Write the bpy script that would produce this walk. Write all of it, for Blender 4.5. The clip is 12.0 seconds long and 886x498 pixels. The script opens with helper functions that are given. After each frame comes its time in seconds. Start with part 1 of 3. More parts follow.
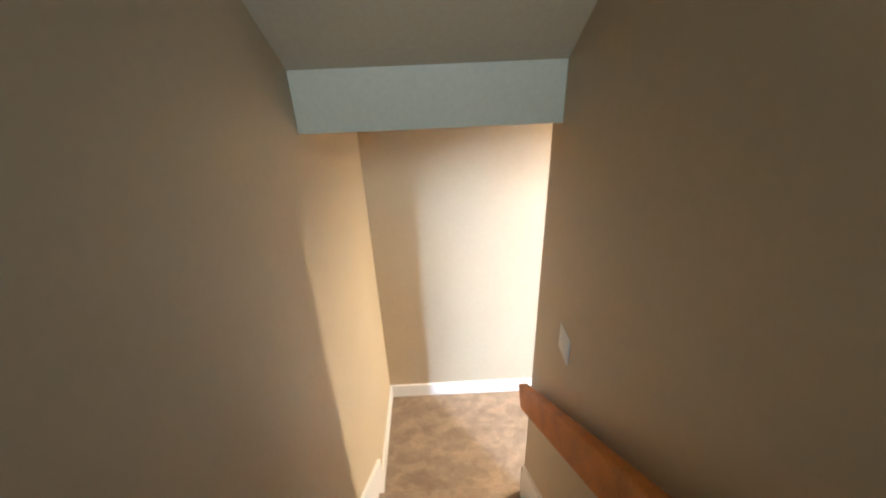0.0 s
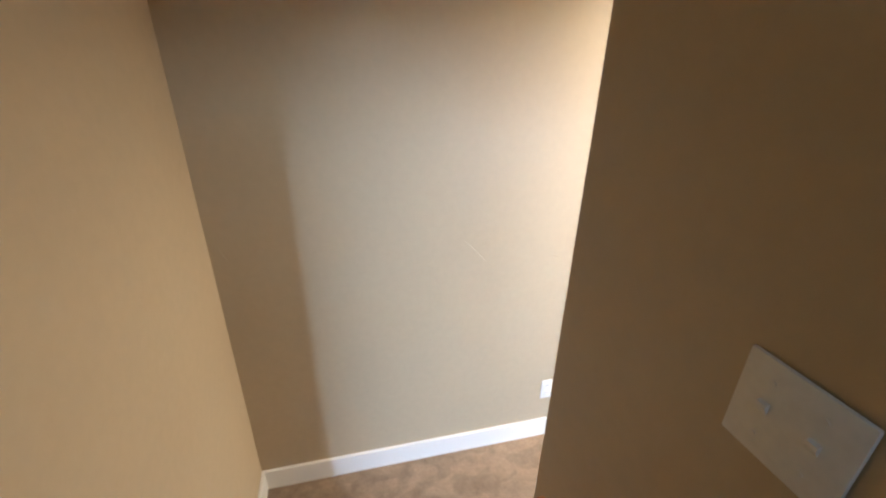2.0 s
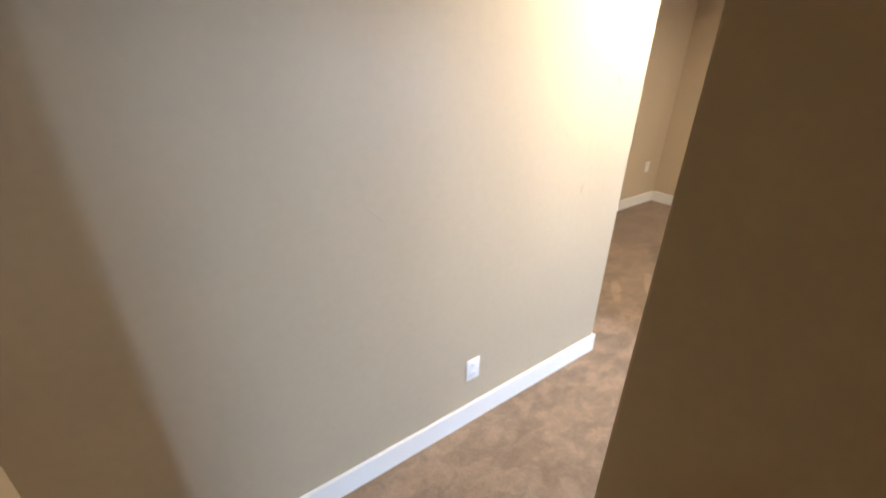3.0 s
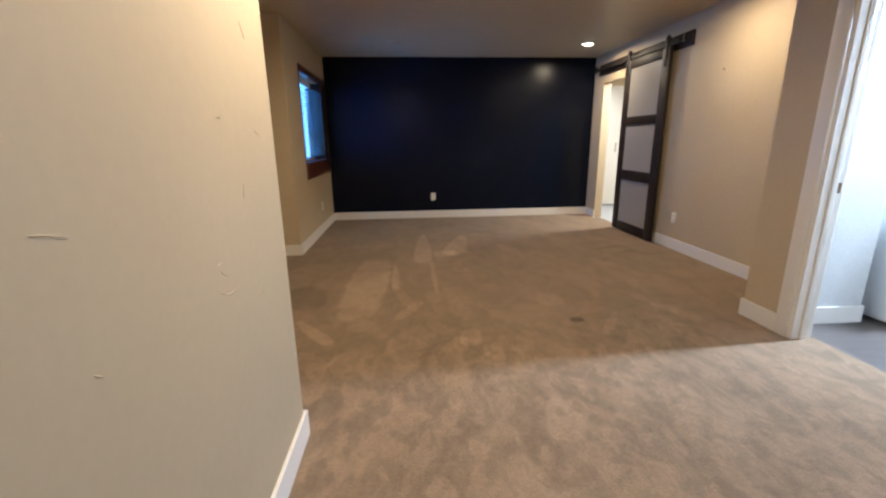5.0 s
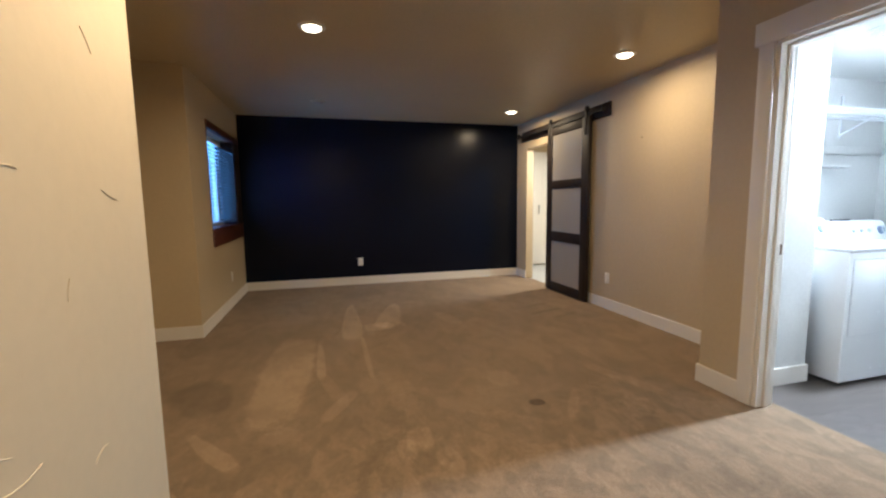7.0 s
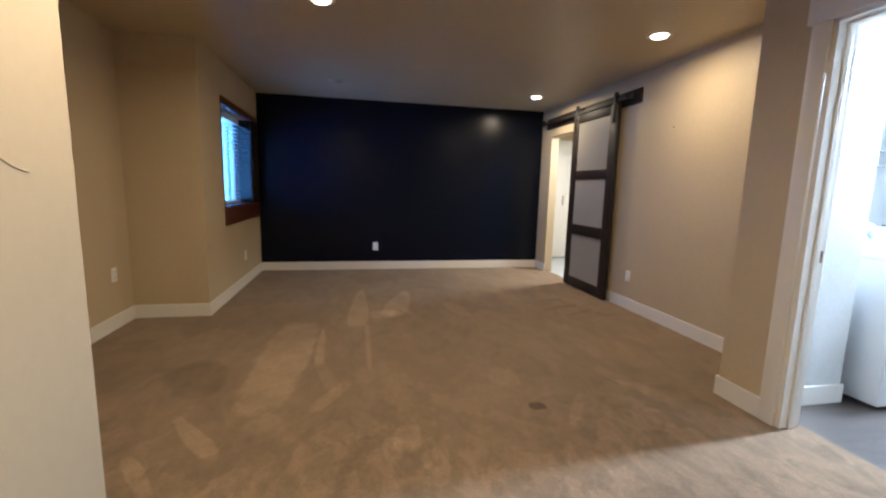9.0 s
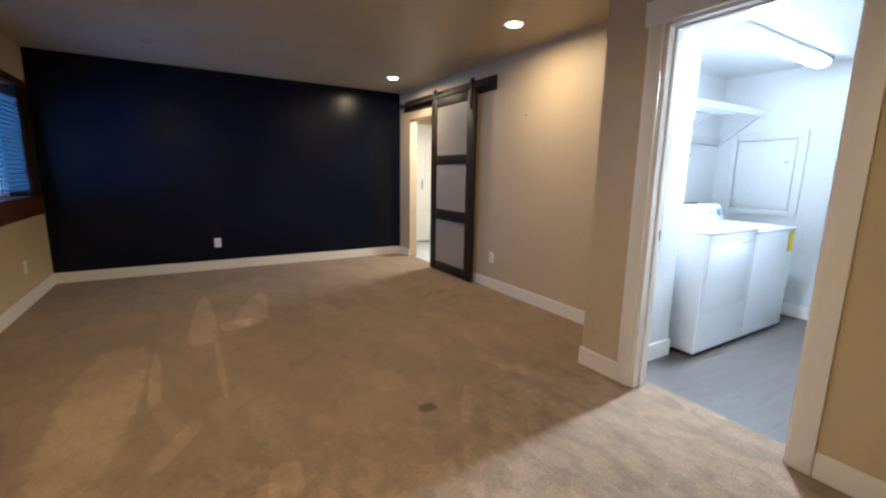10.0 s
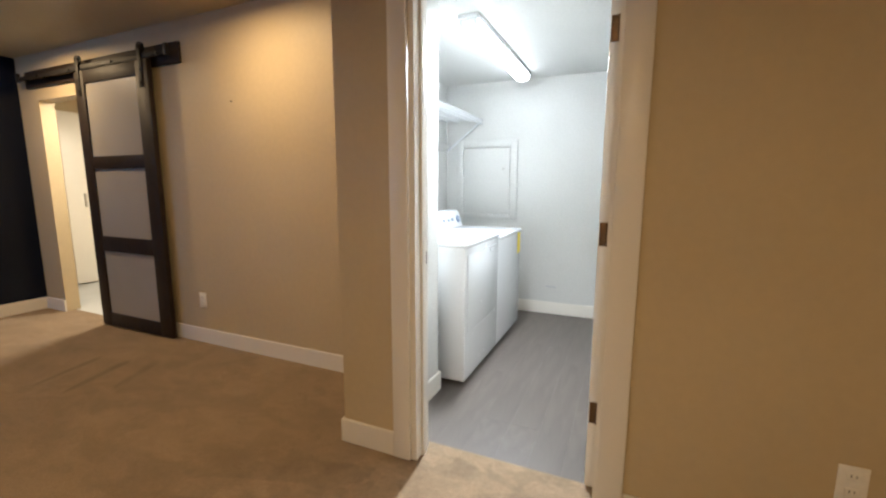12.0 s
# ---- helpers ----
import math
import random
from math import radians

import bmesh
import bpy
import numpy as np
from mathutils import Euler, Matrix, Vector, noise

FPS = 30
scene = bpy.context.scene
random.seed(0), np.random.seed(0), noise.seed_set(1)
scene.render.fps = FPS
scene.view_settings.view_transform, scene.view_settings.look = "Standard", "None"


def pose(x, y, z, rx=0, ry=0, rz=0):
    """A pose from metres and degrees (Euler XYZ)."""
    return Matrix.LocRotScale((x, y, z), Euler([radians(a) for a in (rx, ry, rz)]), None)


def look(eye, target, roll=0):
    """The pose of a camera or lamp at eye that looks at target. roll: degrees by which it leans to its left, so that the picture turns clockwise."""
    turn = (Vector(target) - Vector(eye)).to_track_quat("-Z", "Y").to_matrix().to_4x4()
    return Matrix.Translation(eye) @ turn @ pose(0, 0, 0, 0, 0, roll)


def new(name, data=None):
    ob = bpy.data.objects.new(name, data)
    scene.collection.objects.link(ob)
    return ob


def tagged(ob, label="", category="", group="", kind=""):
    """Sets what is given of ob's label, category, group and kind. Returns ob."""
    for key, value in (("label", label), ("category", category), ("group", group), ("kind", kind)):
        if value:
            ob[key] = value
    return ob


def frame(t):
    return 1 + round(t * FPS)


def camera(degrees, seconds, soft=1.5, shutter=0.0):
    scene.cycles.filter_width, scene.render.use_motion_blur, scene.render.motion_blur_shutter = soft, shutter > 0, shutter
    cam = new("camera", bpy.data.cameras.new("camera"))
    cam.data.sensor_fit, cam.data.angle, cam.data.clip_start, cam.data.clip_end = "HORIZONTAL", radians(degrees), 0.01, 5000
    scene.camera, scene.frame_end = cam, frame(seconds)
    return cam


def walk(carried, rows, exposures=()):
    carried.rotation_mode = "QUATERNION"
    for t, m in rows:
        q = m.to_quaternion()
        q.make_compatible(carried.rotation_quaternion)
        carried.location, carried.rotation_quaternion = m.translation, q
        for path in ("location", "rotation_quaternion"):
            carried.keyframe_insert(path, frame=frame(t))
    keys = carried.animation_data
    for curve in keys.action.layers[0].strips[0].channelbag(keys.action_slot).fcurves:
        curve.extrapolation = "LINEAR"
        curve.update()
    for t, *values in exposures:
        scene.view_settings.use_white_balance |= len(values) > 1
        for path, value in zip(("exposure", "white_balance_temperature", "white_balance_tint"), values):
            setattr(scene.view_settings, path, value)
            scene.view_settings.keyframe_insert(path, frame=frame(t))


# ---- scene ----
cam = camera(93.2, 12.0, soft=2.3)
PATH = [
    (0, (2.435, 0.431, 2.585), (0.665, 0.453, 1.653), -2.4),
    (0.5, (2.192, 0.411, 2.423), (0.412, 0.583, 1.528), -1.1),
    (1, (1.954, 0.444, 2.254), (0.142, 0.599, 1.421), -0.8),
    (1.5, (1.743, 0.468, 2.06), (-0.047, 0.762, 1.218), 0.6),
    (2, (1.511, 0.484, 1.902), (-0.25, 0.926, 1.064), 0.9),
    (2.5, (1.301, 0.48, 1.757), (-0.343, 1.19, 0.868), 1.9),
    (2.7, (1.233, 0.431, 1.713), (-0.346, 1.282, 0.829), 1.4),
    (4.3, (0.673, 0.635, 1.242), (0.068, 2.434, 0.612), 0.8),
    (4.5, (0.614, 0.687, 1.189), (0.192, 2.552, 0.601), -0.0),
    (5, (0.475, 0.797, 1.213), (0.625, 2.728, 0.715), -0.7),
    (5.5, (0.447, 0.933, 1.229), (1.031, 2.812, 0.874), -1.1),
    (6, (0.423, 1.042, 1.211), (1.167, 2.88, 0.949), -1.4),
    (6.5, (0.404, 1.084, 1.21), (1.148, 2.924, 0.964), -0.9),
    (7, (0.433, 1.205, 1.22), (0.948, 3.125, 0.999), -0.7),
    (7.2, (0.439, 1.261, 1.23), (0.831, 3.211, 1.021), -0.6),
    (8.8, (0.596, 1.31, 1.233), (0.902, 3.267, 0.958), 1.4),
    (9, (0.601, 1.316, 1.223), (0.998, 3.255, 0.938), 1.5),
    (9.5, (0.611, 1.434, 1.215), (1.294, 3.286, 0.895), 1.3),
    (10, (0.579, 1.582, 1.257), (1.6, 3.265, 0.906), 1.0),
    (10.5, (0.686, 1.786, 1.258), (1.998, 3.254, 0.911), 0.4),
    (11, (0.767, 1.932, 1.271), (2.317, 3.146, 0.915), 0.2),
    (11.5, (0.952, 2.033, 1.221), (2.654, 3.03, 0.893), 0.0),
    (12, (1.237, 2.171, 1.247), (3.045, 2.972, 0.951), 0.1),
]
EXPOSURES = [(0.0, 2.40, 4640, 10), (1.0, 1.78, 4560, 10), (2.0, 1.38, 4600, 10), (2.7, 1.14, 4560, 10), (4.3, 0.42, 4350, 10), (5.0, 0.17, 4950, 10), (6.0, -0.10, 5150, 9),
             (7.0, -0.06, 5300, 9), (9.0, 0.02, 4950, 9), (10.5, 0.04, 5080, 9), (11.2, 0.03, 5300, 10), (12.0, -0.15, 6100, 10)]
walk(cam, [(t, look(eye, target, roll)) for t, eye, target, roll in PATH], EXPOSURES)

# camera and walk are above; world, lights, materials, structure and things below

H = 2.44            # ceiling of the basement room
NAVY_Y = 7.60       # inner face of the navy wall
EAST_X = 3.425      # inner face of the wall with the sliding door
LAUNDRY_X = 2.80    # room face of the wall with the laundry door
HALL_H = 2.30       # lower ceiling at the stair foot
SLOPE = 0.75        # pitch of the stairs
NOSE_X, RISE, RUN, STEPS = 0.905, 0.19, 0.253, 14

LC = 2.25           # laundry ceiling

# ---- world and lights ----
world = bpy.data.worlds.new("dusk_sky")
scene.world = world
world.use_nodes = True
wn = world.node_tree
sky = wn.nodes.new("ShaderNodeTexSky")
sky.sky_type = 'NISHITA'
sky.sun_disc = False
sky.sun_elevation = radians(4)
sky.sun_rotation = radians(200)
wn.links.new(sky.outputs[0], wn.nodes["Background"].inputs[0])
wn.nodes["Background"].inputs[1].default_value = 0.12

WARM = (1.0, 0.69, 0.36)
COOL = (0.93, 0.97, 0.98)
CANS = [(0.365, 4.39, 18), (2.885, 4.36, 19), (2.885, 6.66, 26), (0.346, 6.625, 0), (0.41, 2.35, 36)]
TUBE_WATTS, BATH_WATTS, STAIR_WATTS = 104.0, 76.0, 2.2


def lamp(name, kind, watts, colour, m, **shape):
    data = bpy.data.lights.new(name, kind)
    data.energy, data.color = watts, colour
    for key, value in shape.items():
        if key == "size": data.size = value
        if key == "size_y": data.shape, data.size_y = 'RECTANGLE', value
        if key == "disc": data.shape, data.size = 'DISK', value
        if key == "spread": data.spread = radians(value)
    ob = new(name, data)
    ob.matrix_world = m
    return ob


for cx, cy, lit in CANS:
    if lit:
        lamp("can_lamp", 'AREA', lit, WARM, pose(cx, cy, H - 0.030), disc=0.10, spread=167 if cx < 1 else 176)
lamp("tube_lamp", 'AREA', TUBE_WATTS, COOL, pose(4.00, 3.07, LC - 0.14, 0, 30, 0), size=0.40, size_y=0.12, spread=150)
lamp("bath_lamp", 'AREA', BATH_WATTS, (1.0, 0.86, 0.64), pose(4.2, 6.75, 2.30), size=0.30, size_y=0.30)
# unseen lamp added at the stair top for the cool light from upstairs
lamp("unseen_upstairs_lamp", 'AREA', STAIR_WATTS, (0.92, 0.98, 0.88), look((5.25, 0.43, 3.9), (0, 0.43, 2.4)), size=0.7, size_y=1.1, spread=70)
lamp("basement_window_lamp", 'AREA', 24.0, (0.18, 0.48, 1.0), look((-1.05, 6.64, 1.5), (0.5, 6.64, 1.5)), size=1.20, size_y=1.06)


# ---- materials ----
def material(name, colour, rough=0.6, metal=0.0, vary=0.06, scale=3.0, grain=60.0, grain_amount=0.04, bump=0.0, bump_scale=200.0, emit=None, coat=0.0, spec=0.5, patchy=0.06):
    """A paint-like surface: a base colour varied at two scales, with fine relief."""
    m = bpy.data.materials.new(name)
    m.use_nodes = True
    t = m.node_tree
    b = t.nodes["Principled BSDF"]
    b.inputs["Roughness"].default_value, b.inputs["Metallic"].default_value = rough, metal
    b.inputs["Coat Weight"].default_value = coat
    b.inputs["Specular IOR Level"].default_value = spec
    co = t.nodes.new("ShaderNodeTexCoord").outputs["Object"]

    def noise_at(s, detail=4.0):
        n = t.nodes.new("ShaderNodeTexNoise")
        n.inputs["Scale"].default_value, n.inputs["Detail"].default_value = s, detail
        t.links.new(co, n.inputs["Vector"])
        return n.outputs["Fac"]

    def amount(fac, spread):
        r = t.nodes.new("ShaderNodeMapRange")
        r.inputs[1].default_value, r.inputs[2].default_value = 0.3, 0.7
        r.inputs[3].default_value, r.inputs[4].default_value = 1 - spread, 1 + spread
        t.links.new(fac, r.inputs[0])
        return r.outputs[0]

    mul = t.nodes.new("ShaderNodeMath")
    mul.operation = 'MULTIPLY'
    t.links.new(amount(noise_at(scale), vary), mul.inputs[0])
    t.links.new(amount(noise_at(grain, 2.0), grain_amount), mul.inputs[1])
    mix = t.nodes.new("ShaderNodeVectorMath")
    mix.operation = 'SCALE'
    mix.inputs[0].default_value = colour[:3]
    t.links.new(mul.outputs[0], mix.inputs["Scale"])
    t.links.new(mix.outputs[0], b.inputs["Base Color"])
    rr = t.nodes.new("ShaderNodeMapRange")
    rr.inputs[3].default_value, rr.inputs[4].default_value = max(0.02, rough - patchy), min(1, rough + patchy)
    t.links.new(noise_at(scale * 4), rr.inputs[0])
    t.links.new(rr.outputs[0], b.inputs["Roughness"])
    if bump:
        bn = t.nodes.new("ShaderNodeBump")
        bn.inputs["Strength"].default_value, bn.inputs["Distance"].default_value = bump, 0.004
        t.links.new(noise_at(bump_scale, 3.0), bn.inputs["Height"])
        t.links.new(bn.outputs[0], b.inputs["Normal"])
    if emit:
        b.inputs["Emission Color"].default_value = (*emit[:3], 1)
        b.inputs["Emission Strength"].default_value = emit[3]
    return m


M_WALL = material("beige_wall_paint", (0.500, 0.406, 0.258), 0.55, vary=0.035, scale=1.7, grain=30, grain_amount=0.02, bump=0.12, bump_scale=45)
M_CEIL = material("beige_ceiling_paint", (0.50, 0.424, 0.275), 0.45, vary=0.04, scale=1.3, bump=0.14, bump_scale=45)
M_NAVY = material("navy_wall_paint", (0.0028, 0.0052, 0.0145), 0.27, vary=0.06, scale=2.0, spec=0.19, patchy=0.004)
M_TRIM = material("white_trim_paint", (0.74, 0.71, 0.65), 0.38, vary=0.02, scale=3, grain_amount=0.008, bump=0.02, bump_scale=40)
M_WHITE = material("white_laundry_paint", (0.55, 0.553, 0.535), 0.5, vary=0.025, scale=2, bump=0.1, bump_scale=45)
M_ENAMEL = material("white_appliance_enamel", (0.66, 0.68, 0.70), 0.25, vary=0.015, scale=4, grain_amount=0.01, coat=0.3)
M_GREYPLASTIC = material("grey_plastic", (0.16, 0.21, 0.30), 0.4)
M_DIAL = material("pale_grey_dial", (0.33, 0.38, 0.45), 0.4)
M_SEAM = material("door_seam_grey", (0.52, 0.54, 0.57), 0.5)
M_CAP = material("pale_grey_cap", (0.70, 0.72, 0.75), 0.4)
M_BLACK = material("black_plastic", (0.015, 0.015, 0.017), 0.5)
M_BLACKSTEEL = material("black_steel", (0.012, 0.010, 0.009), 0.55, vary=0.2, spec=0.3)
M_DARKWOOD = material("dark_stained_wood", (0.019, 0.0115, 0.008), 0.55, spec=0.28, vary=0.25, scale=6, grain=90, grain_amount=0.25, bump=0.15, bump_scale=120)
M_REDWOOD = material("brown_window_wood", (0.075, 0.022, 0.010), 0.40, vary=0.2, scale=6, grain=90, grain_amount=0.2, bump=0.1, bump_scale=120)
M_JAMB = material("dark_glossy_jamb", (0.012, 0.009, 0.010), 0.07, vary=0.2, scale=6, patchy=0.03)
M_RAILWOOD = material("orange_handrail_wood", (0.54, 0.190, 0.010), 0.55, vary=0.18, scale=9, grain=120, grain_amount=0.12, bump=0.08, bump_scale=150, spec=0.2)
M_FROST = material("frosted_panel", (0.315, 0.290, 0.245), 0.45, vary=0.03, scale=4, grain_amount=0.02)
M_PLATE = material("white_plastic_plate", (0.78, 0.76, 0.71), 0.35, vary=0.01)
M_BRONZE = material("bronze_hinge", (0.13, 0.075, 0.035), 0.35, metal=0.8, vary=0.2, scale=30)
M_STEEL = material("satin_steel", (0.45, 0.44, 0.42), 0.3, metal=1.0)
M_YELLOW = material("yellow_label_paper", (0.80, 0.62, 0.03), 0.6)
M_BLIND = material("white_blind_slat", (0.72, 0.74, 0.76), 0.45, vary=0.03)
M_LENS = material("lit_can_lens", (0.9, 0.9, 0.9), 0.4, emit=(1.0, 0.78, 0.50, 9.0))
M_LENSOFF = material("unlit_can_lens", (0.42, 0.36, 0.28), 0.4)
M_TUBE = material("lit_tube_diffuser", (0.9, 0.9, 0.9), 0.4, emit=(0.93, 0.97, 1.0, 22.0))
M_BATHLENS = material("lit_bath_lens", (0.9, 0.9, 0.9), 0.4, emit=(1.0, 0.97, 0.9, 8.0))
M_DUSK = material("dusk_backdrop", (0.1, 0.2, 0.4), 0.9, emit=(0.24, 0.50, 1.0, 1.15))
M_TILE = material("grey_bath_floor", (0.42, 0.44, 0.45), 0.35, vary=0.05)


def carpet_material():
    """Cut-pile carpet: fibres, tufts, and patches where the pile was brushed the other way."""
    m = bpy.data.materials.new("beige_carpet")
    m.use_nodes = True
    t = m.node_tree
    b = t.nodes["Principled BSDF"]
    b.inputs["Roughness"].default_value = 0.95
    b.inputs["Specular IOR Level"].default_value = 0.15
    b.inputs["Sheen Weight"].default_value = 0.08
    co = t.nodes.new("ShaderNodeTexCoord").outputs["Object"]

    def noise_at(s, detail, distort=0.0):
        n = t.nodes.new("ShaderNodeTexNoise")
        n.inputs["Scale"].default_value, n.inputs["Detail"].default_value, n.inputs["Distortion"].default_value = s, detail, distort
        t.links.new(co, n.inputs["Vector"])
        return n.outputs["Fac"]

    def ranged(fac, a, z, lo, hi):
        r = t.nodes.new("ShaderNodeMapRange")
        for i, v in zip((1, 2, 3, 4), (a, z, lo, hi)):
            r.inputs[i].default_value = v
        t.links.new(fac, r.inputs[0])
        return r.outputs[0]

    def maths(op, p, q):
        n = t.nodes.new("ShaderNodeMath")
        n.operation = op
        for i, v in enumerate((p, q)):
            if isinstance(v, (int, float)): n.inputs[i].default_value = v
            else: t.links.new(v, n.inputs[i])
        return n.outputs[0]

    def brushed(scale, turn, stretch_y, width, lo, hi):
        """Crisp-edged lighter and darker blotches where feet and vacuum turned the pile."""
        mp = t.nodes.new("ShaderNodeMapping")
        mp.inputs["Rotation"].default_value = (0, 0, radians(turn))
        mp.inputs["Scale"].default_value = (scale, scale * stretch_y, 1.0)
        t.links.new(co, mp.inputs["Vector"])
        n = t.nodes.new("ShaderNodeTexNoise")
        n.inputs["Scale"].default_value, n.inputs["Detail"].default_value, n.inputs["Roughness"].default_value = 1.0, 3.0, 0.55
        n.inputs["Distortion"].default_value = 0.5
        t.links.new(mp.outputs[0], n.inputs["Vector"])
        return ranged(n.outputs["Fac"], 0.5 - width, 0.5 + width, lo, hi)

    tone = ranged(noise_at(1.1, 2, 0.3), 0.40, 0.60, 0.95, 1.05)
    tone = maths('MULTIPLY', tone, brushed(2.6, 12, 0.55, 0.020, 0.96, 1.04))
    tone = maths('MULTIPLY', tone, brushed(6.5, -18, 0.60, 0.030, 0.965, 1.035))
    # the trodden stretch by the stair foot and the laundry door carries footprint-sized blotches
    along = t.nodes.new("ShaderNodeSeparateXYZ")
    t.links.new(co, along.inputs[0])
    trodden = ranged(maths('ADD', along.outputs[1], ranged(noise_at(2.0, 2), 0.3, 0.7, -0.5, 0.5)), 2.9, 3.7, 1.0, 0.25)
    blotch = maths('MULTIPLY', brushed(8.5, 20, 0.62, 0.040, -0.095, 0.095), trodden)
    tone = maths('MULTIPLY', tone, maths('ADD', blotch, 1.0))
    tone = maths('MULTIPLY', tone, maths('ADD', maths('MULTIPLY', brushed(19, -40, 0.7, 0.05, -0.055, 0.055), trodden), 1.0))
    tone = maths('MULTIPLY', tone, ranged(noise_at(60, 3), 0.35, 0.65, 0.94, 1.06))
    tone = maths('MULTIPLY', tone, ranged(noise_at(320, 2), 0.3, 0.7, 0.86, 1.14))
    edge = maths('ADD', ranged(noise_at(7, 3), 0.3, 0.7, -0.13, 0.13), ranged(noise_at(26, 2), 0.3, 0.7, -0.07, 0.07))
    # brushed patches and one dark spill: centre, half sizes, turn in degrees, taper along the length, tone
    patches = [(0.08, 4.33, 0.185, 0.82, -2, 0.05, 1.33), (0.61, 5.60, 0.090, 0.72, -2, -0.50, 1.37), (1.03, 5.70, 0.115, 0.52, -14, -0.40, 1.33), (0.86, 5.30, 0.15, 0.13, 0, 0.0, 1.30),
               (0.675, 4.55, 0.022, 0.55, 0, 0.0, 1.25), (0.32, 4.52, 0.032, 0.40, 2, -0.3, 1.30), (0.39, 4.02, 0.045, 0.34, 16, -0.3, 1.14), (-0.19, 3.40, 0.045, 0.26, 38, -0.3, 1.32),
               (-0.32, 3.14, 0.035, 0.18, 36, 0.0, 1.25), (-0.40, 4.06, 0.17, 0.30, 28, 0.2, 0.84), (0.45, 3.72, 0.05, 0.20, -30, 0.0, 1.20), (0.84, 3.22, 0.07, 0.12, -10, 0.0, 1.25),
               (0.94, 3.02, 0.06, 0.10, 10, 0.0, 1.25), (0.76, 3.15, 0.05, 0.09, 0, 0.0, 1.19), (1.60, 5.38, 0.09, 0.26, 12, 0.0, 1.19), (2.72, 5.33, 0.028, 0.26, -72, 0.3, 0.76),
               (2.68, 5.60, 0.024, 0.24, -74, 0.3, 0.78), (2.84, 5.12, 0.03, 0.22, -66, 0.3, 0.84), (2.35, 3.55, 0.06, 0.35, 20, 0.2, 1.17), (1.55, 3.80, 0.10, 0.14, 0, 0.0, 1.14),
               (1.82, 3.35, 0.03, 0.20, -35, 0.0, 1.19), (1.612, 3.417, 0.052, 0.044, 0, 0.0, 0.50), (0.72, 2.62, 0.12, 0.16, 20, 0.0, 1.17), (1.15, 2.40, 0.10, 0.18, -25, 0.0, 1.14)]
    for px, py, ha, hb, turn, taper, value in patches:
        mp = t.nodes.new("ShaderNodeMapping")
        mp.vector_type = 'TEXTURE'
        mp.inputs["Location"].default_value = (px, py, 0)
        mp.inputs["Rotation"].default_value = (0, 0, radians(turn))
        mp.inputs["Scale"].default_value = (ha, hb, 50)
        t.links.new(co, mp.inputs["Vector"])
        axes = t.nodes.new("ShaderNodeSeparateXYZ")
        t.links.new(mp.outputs[0], axes.inputs[0])
        across = maths('DIVIDE', axes.outputs[0], maths('MAXIMUM', maths('ADD', maths('MULTIPLY', axes.outputs[1], taper), 1.0), 0.15))
        away = maths('SQRT', maths('ADD', maths('POWER', maths('ABSOLUTE', across, 0), 3.0), maths('POWER', maths('ABSOLUTE', axes.outputs[1], 0), 3.0)), 0)
        tone = maths('MULTIPLY', tone, ranged(maths('ADD', away, edge), 0.80, 1.06, value, 1.0))
    sc = t.nodes.new("ShaderNodeVectorMath")
    sc.operation = 'SCALE'
    sc.inputs[0].default_value = (0.226, 0.162, 0.103)
    t.links.new(tone, sc.inputs["Scale"])
    t.links.new(sc.outputs[0], b.inputs["Base Color"])
    h = maths('ADD', maths('MULTIPLY', noise_at(320, 2), 0.35), maths('ADD', maths('MULTIPLY', noise_at(90, 3), 0.4), maths('MULTIPLY', noise_at(14, 3), 0.5)))
    bn = t.nodes.new("ShaderNodeBump")
    bn.inputs["Strength"].default_value, bn.inputs["Distance"].default_value = 0.6, 0.016
    t.links.new(h, bn.inputs["Height"])
    t.links.new(bn.outputs[0], b.inputs["Normal"])
    return m


def plank_material():
    """Grey vinyl plank with stretched grain; each plank has its own tone."""
    m = bpy.data.materials.new("grey_vinyl_plank")
    m.use_nodes = True
    t = m.node_tree
    b = t.nodes["Principled BSDF"]
    b.inputs["Roughness"].default_value = 0.38
    co = t.nodes.new("ShaderNodeTexCoord").outputs["Object"]
    mp = t.nodes.new("ShaderNodeMapping")
    mp.inputs["Scale"].default_value = (1.6, 11, 1)
    t.links.new(co, mp.inputs["Vector"])
    n = t.nodes.new("ShaderNodeTexNoise")
    n.inputs["Scale"].default_value, n.inputs["Detail"].default_value, n.inputs["Distortion"].default_value = 1.6, 6, 0.6
    t.links.new(mp.outputs[0], n.inputs["Vector"])
    ramp = t.nodes.new("ShaderNodeValToRGB")
    ramp.color_ramp.elements[0].position, ramp.color_ramp.elements[0].color = 0.3, (0.070, 0.058, 0.050, 1)
    ramp.color_ramp.elements[1].position, ramp.color_ramp.elements[1].color = 0.7, (0.100, 0.085, 0.073, 1)
    t.links.new(n.outputs["Fac"], ramp.inputs[0])
    info = t.nodes.new("ShaderNodeObjectInfo")
    r = t.nodes.new("ShaderNodeMapRange")
    r.inputs[3].default_value, r.inputs[4].default_value = 0.97, 1.04
    t.links.new(info.outputs["Random"], r.inputs[0])
    sc = t.nodes.new("ShaderNodeVectorMath")
    sc.operation = 'SCALE'
    t.links.new(ramp.outputs[0], sc.inputs[0])
    t.links.new(r.outputs[0], sc.inputs["Scale"])
    t.links.new(sc.outputs[0], b.inputs["Base Color"])
    bn = t.nodes.new("ShaderNodeBump")
    bn.inputs["Strength"].default_value, bn.inputs["Distance"].default_value = 0.05, 0.001
    t.links.new(n.outputs["Fac"], bn.inputs["Height"])
    t.links.new(bn.outputs[0], b.inputs["Normal"])
    return m


